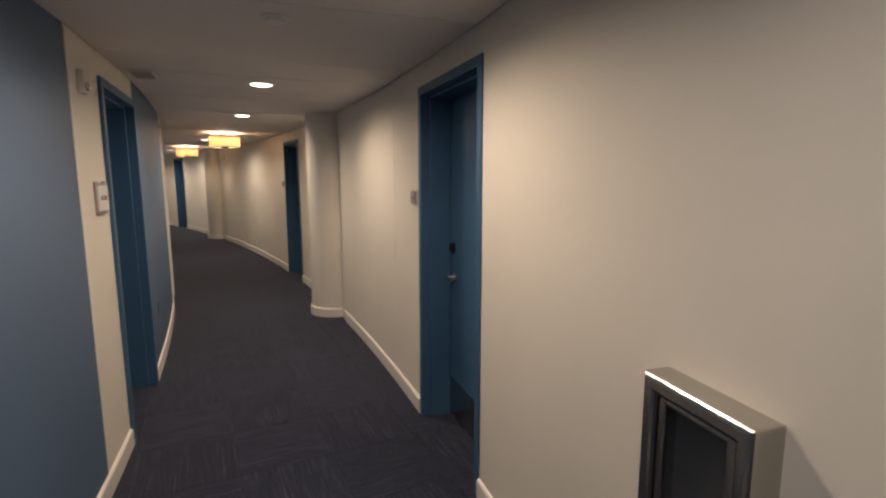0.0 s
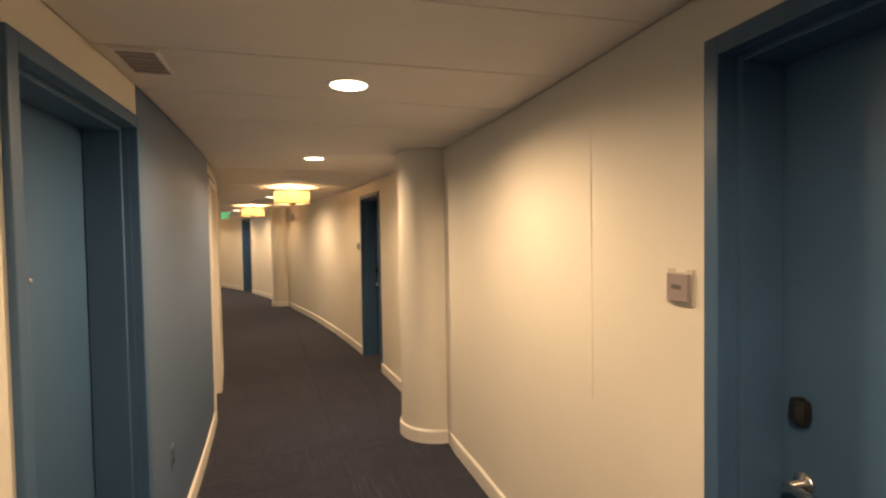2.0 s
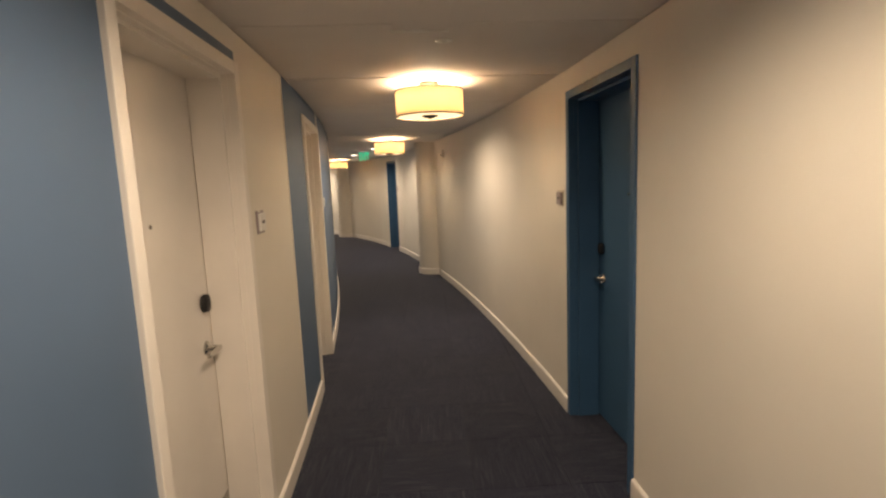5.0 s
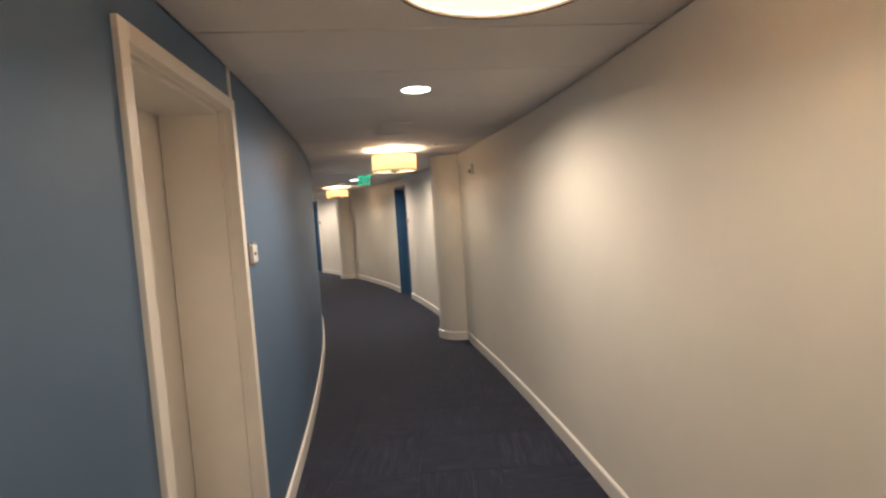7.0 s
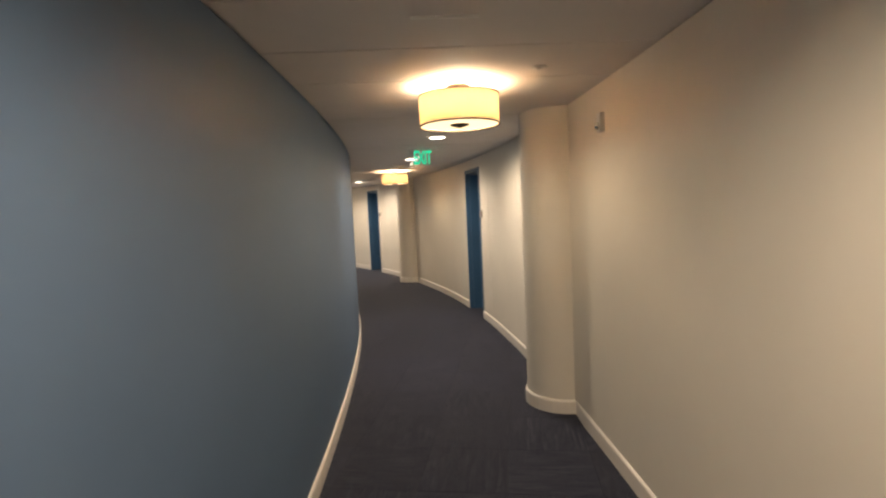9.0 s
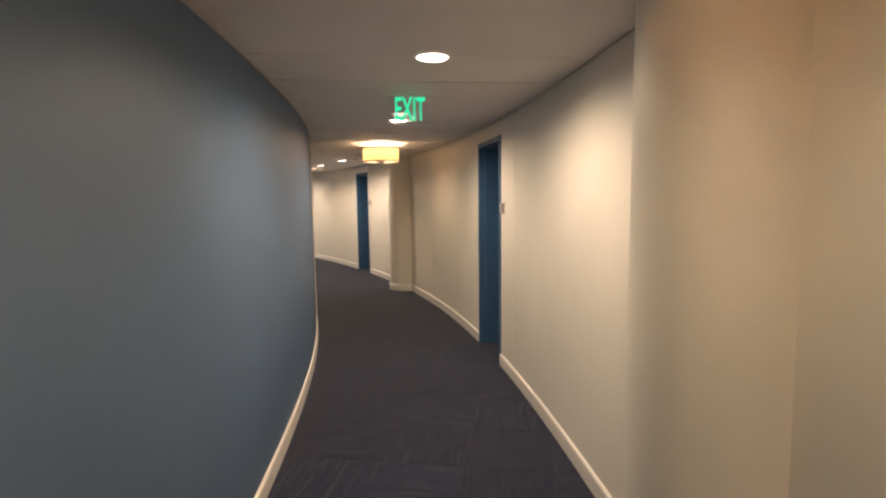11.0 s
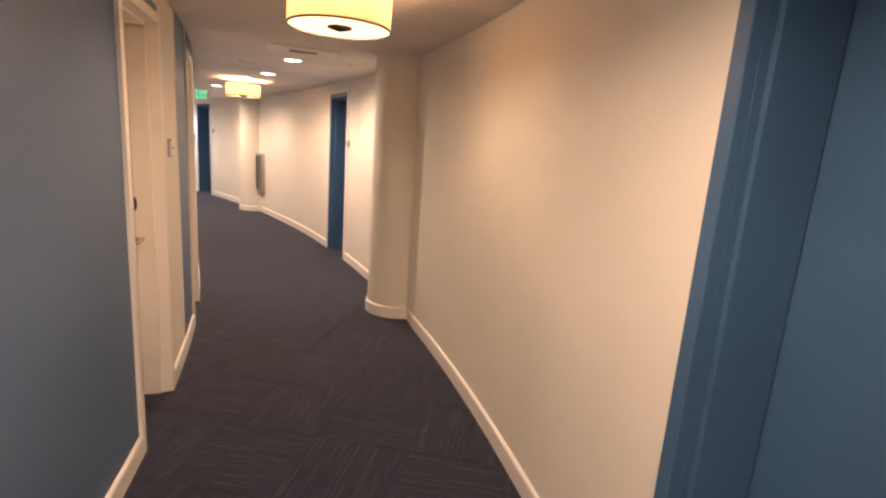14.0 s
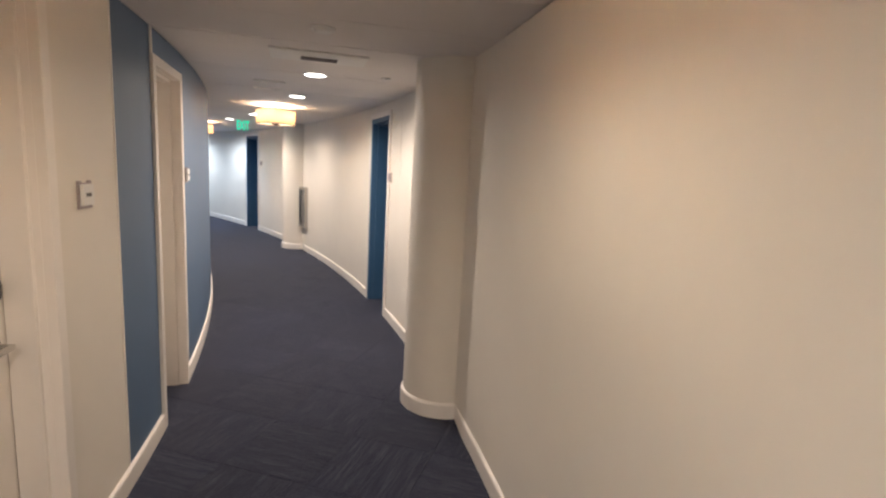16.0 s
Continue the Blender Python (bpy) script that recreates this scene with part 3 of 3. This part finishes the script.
panel = access_panel()
panel.matrix_world = spot(11.28, -0.95, HIGH - 0.0005)
for arc, d in ((6.78, -0.95), (17.9, -0.93), (22.6, -1.18)):
    copy_thing(panel, spot(arc, d, HIGH - 0.0005))


# ---- wall fixtures ----
def strobe():
    """A fire alarm sounder: white back box with a domed clear lens."""
    top = new("fire_alarm")
    box("back_box", -0.030, 0.030, -0.030, 0.0, -0.055, 0.055, WHITE_PLASTIC, 0.006, top)
    lathe("lens", [(0.022, -0.028), (0.021, -0.040), (0.012, -0.048), (0.003, -0.050)], CHROME, 24, "Y", (0, 0, -0.02), parent=top)
    return tagged(top, "small white fire alarm strobe high on the wall", "fire alarm", "fire alarm strobes")


alarm = strobe()
alarm.matrix_world = spot(2.22, -WIDE, 2.01, 0)
copy_thing(alarm, spot(12.60, 0, 2.00, 180))


def outlet(plate=None, socket=None, label="cream electrical outlet low on the wall"):
    top = new("wall_outlet")
    box("plate", -0.036, 0.036, -0.006, 0.0, -0.058, 0.058, plate or CREAM, 0.003, top)
    for z in (-0.022, 0.022):
        lathe("socket", [(0.017, -0.005), (0.017, -0.008), (0.015, -0.009)], socket or WHITE_PLASTIC, 20, "Y", (0, 0, z), parent=top)
    return tagged(top, label, "outlet", "wall outlets")


outlet().matrix_world = spot(16.18, 0, 0.40, 180)
outlet(BLUE_WALL, BLACK, "slate blue painted electrical outlet low on the wall").matrix_world = spot(4.05, -WIDE, 0.49, 0)


def cabinet(w, h):
    """A stainless extinguisher cabinet: rolled frame, glazed door, dark inside with an extinguisher. Base at z = 0."""
    top = new("extinguisher_cabinet")
    p, r = 0.075, 0.042
    bm = bmesh.new()
    profile = [(0, 0), (0, -p + 0.014), (0.002, -p + 0.006), (0.006, -p + 0.002), (0.014, -p), (r - 0.010, -p), (r - 0.004, -p + 0.003), (r, -p + 0.010), (r, 0)]
    rows = []
    for inset, y in profile:
        rows.append([bm.verts.new((sx * (w / 2 - inset), y, h / 2 + sz * (h / 2 - inset))) for sx, sz in ((-1, -1), (1, -1), (1, 1), (-1, 1))])
    for m, n in zip(rows, rows[1:]):
        for k in range(4):
            bm.faces.new((m[k], m[(k + 1) % 4], n[(k + 1) % 4], n[k]))
    finish("frame", bm, STEEL, parent=top)
    bm = bmesh.new()
    q, e = w / 2 - r - 0.004, 0.020
    for x0, x1, z0, z1 in ((-q, -q + e, r, h - r), (q - e, q, r, h - r), (-q + e, q - e, r, r + e), (-q + e, q - e, h - r - e, h - r)):
        add_box(bm, x0, x1, -p + 0.012, -p + 0.026, z0 + 0.004, z1 - 0.004, 0.003)
    finish("door", bm, STEEL, parent=top)
    box("pane", -q + e, q - e, -p + 0.018, -p + 0.022, r + e, h - r - e, CABINET_GLASS, 0, top)
    box("back", -w / 2 + r, w / 2 - r, -0.006, -0.002, r, h - r, CABINET_BACK, 0, top)
    return tagged(top, "brushed steel fire extinguisher cabinet with smoked glass", "cabinet", "extinguisher cabinets")


box1 = cabinet(0.30, 0.72)
box1.matrix_world = spot(0.05, 0, 0.40, 180)
copy_thing(box1, spot(27.07, 0, 0.42, 180))

# filled drywall joints that show as fine upright ridges
for arc, z0, z1 in ((2.92, 0.95, 1.98), (16.17, 0.15, 2.13), (22.45, 1.5, 2.15)):
    bm = bmesh.new()
    add_arc_block(bm, arc - 0.004, arc + 0.004, -0.0025, 0.001, z0, z1)
    tagged(finish("trim", bm, CREAM), "fine upright drywall joint in the cream wall", "wall joint", kind="structure")
# slate blue strips that paint in the shadow gap above the white service doors' frames
for a0, a1, blue, far, kick in INNER_DOORS:
    if kick:
        bm = bmesh.new()
        add_arc_block(bm, a0 + 0.01, a1 - 0.01, -WIDE - 0.001, -WIDE + 0.003, DOOR_TOP + 0.004, DOOR_TOP + 0.045)
        tagged(finish("trim", bm, BLUE_WALL), "slate blue strip standing in for the shadow gap above a white door frame", "trim", kind="structure")
# cream strips that run on from the recessed doors' frames up to the ceiling
for arc in (9.575, 20.715):
    bm = bmesh.new()
    add_arc_block(bm, arc - 0.014, arc + 0.014, -WIDE - 0.001, -WIDE + 0.008, DOOR_TOP + 0.002, HIGH - 0.002)
    tagged(finish("trim", bm, WHITE_GLOSS), "thin cream strip above a door frame", "trim", kind="structure")
# thin white strips where the inner wall's paint changes
for arc in (2.06, 7.89, 20.12):
    bm = bmesh.new()
    add_arc_block(bm, arc - 0.006, arc + 0.006, -WIDE - 0.001, -WIDE + 0.004, 0.104, HIGH - 0.002)
    tagged(finish("trim", bm, WHITE_GLOSS), "thin cream strip between blue and cream paint", "trim", kind="structure")


# ---- carpet tiles ----
def clip(poly, nx, ny, c):
    """Keeps the part of a polygon where nx * x + ny * y <= c."""
    out = []
    for (x0, y0), (x1, y1) in zip(poly, poly[1:] + poly[:1]):
        s0, s1 = nx * x0 + ny * y0 - c, nx * x1 + ny * y1 - c
        if s0 <= 0:
            out.append((x0, y0))
        if s0 * s1 < 0:
            t = s0 / (s0 - s1)
            out.append((x0 + (x1 - x0) * t, y0 + (y1 - y0) * t))
    return out


def tile_mesh(poly):
    bm = bmesh.new()
    cx, cy = sum(p[0] for p in poly) / len(poly), sum(p[1] for p in poly) / len(poly)
    low = [bm.verts.new((x, y, -0.006)) for x, y in poly]
    mid = [bm.verts.new((x, y, -0.002)) for x, y in poly]
    top = [bm.verts.new((x + (cx - x) * 0.003, y + (cy - y) * 0.003, 0)) for x, y in poly]
    n = len(poly)
    for a, b in ((low, mid), (mid, top)):
        for i in range(n):
            bm.faces.new((a[i], a[(i + 1) % n], b[(i + 1) % n], b[i]))
    bm.faces.new(top)
    me = bpy.data.meshes.new("carpet_tile")
    bmesh.ops.recalc_face_normals(bm, faces=bm.faces)
    bm.to_mesh(me)
    bm.free()
    me.materials.append(CARPET)
    return me


TILE = 0.5
grid_turn = Matrix.Rotation(radians(TILE_TURN), 2)
whole = {}
span = int(42 / TILE) + 2
for i in range(-span, span):
    for j in range(-span, span):
        c = grid_turn @ Vector(((i + 0.5) * TILE, (j + 0.5) * TILE))
        if not (-14 < c.x < 30.5 and -8 < c.y < 32):
            continue
        near = int(np.argmin((FACE_X - c.x) ** 2 + (FACE_Y - c.y) ** 2))
        arc, normal = float(ARCS[near]), Vector((math.cos(HEAD[near]), math.sin(HEAD[near])))
        d = (c - Vector((FACE_X[near], FACE_Y[near]))).dot(normal)
        if not (-WIDE - 0.7 < d < 0.7 and START < arc < END):
            continue
        turned = (i + j) % 2
        m2 = grid_turn @ Matrix.Rotation(radians(90 * turned), 2)
        out = m2.inverted() @ normal
        h = TILE / 2 - 0.0005
        poly = [(-h, -h), (h, -h), (h, h), (-h, h)]
        full = poly
        poly = clip(poly, out.x, out.y, 0.36 - d)
        poly = clip(poly, -out.x, -out.y, d + WIDE + 0.36) if poly else poly
        if len(poly) < 3:
            continue
        me = whole.setdefault("full", tile_mesh(full)) if poly == full else tile_mesh(poly)
        ob = new("carpet_tile", me)
        ob.parent = floor
        ob.matrix_basis = pose(c.x, c.y, 0, 0, 0, TILE_TURN + 90 * turned)
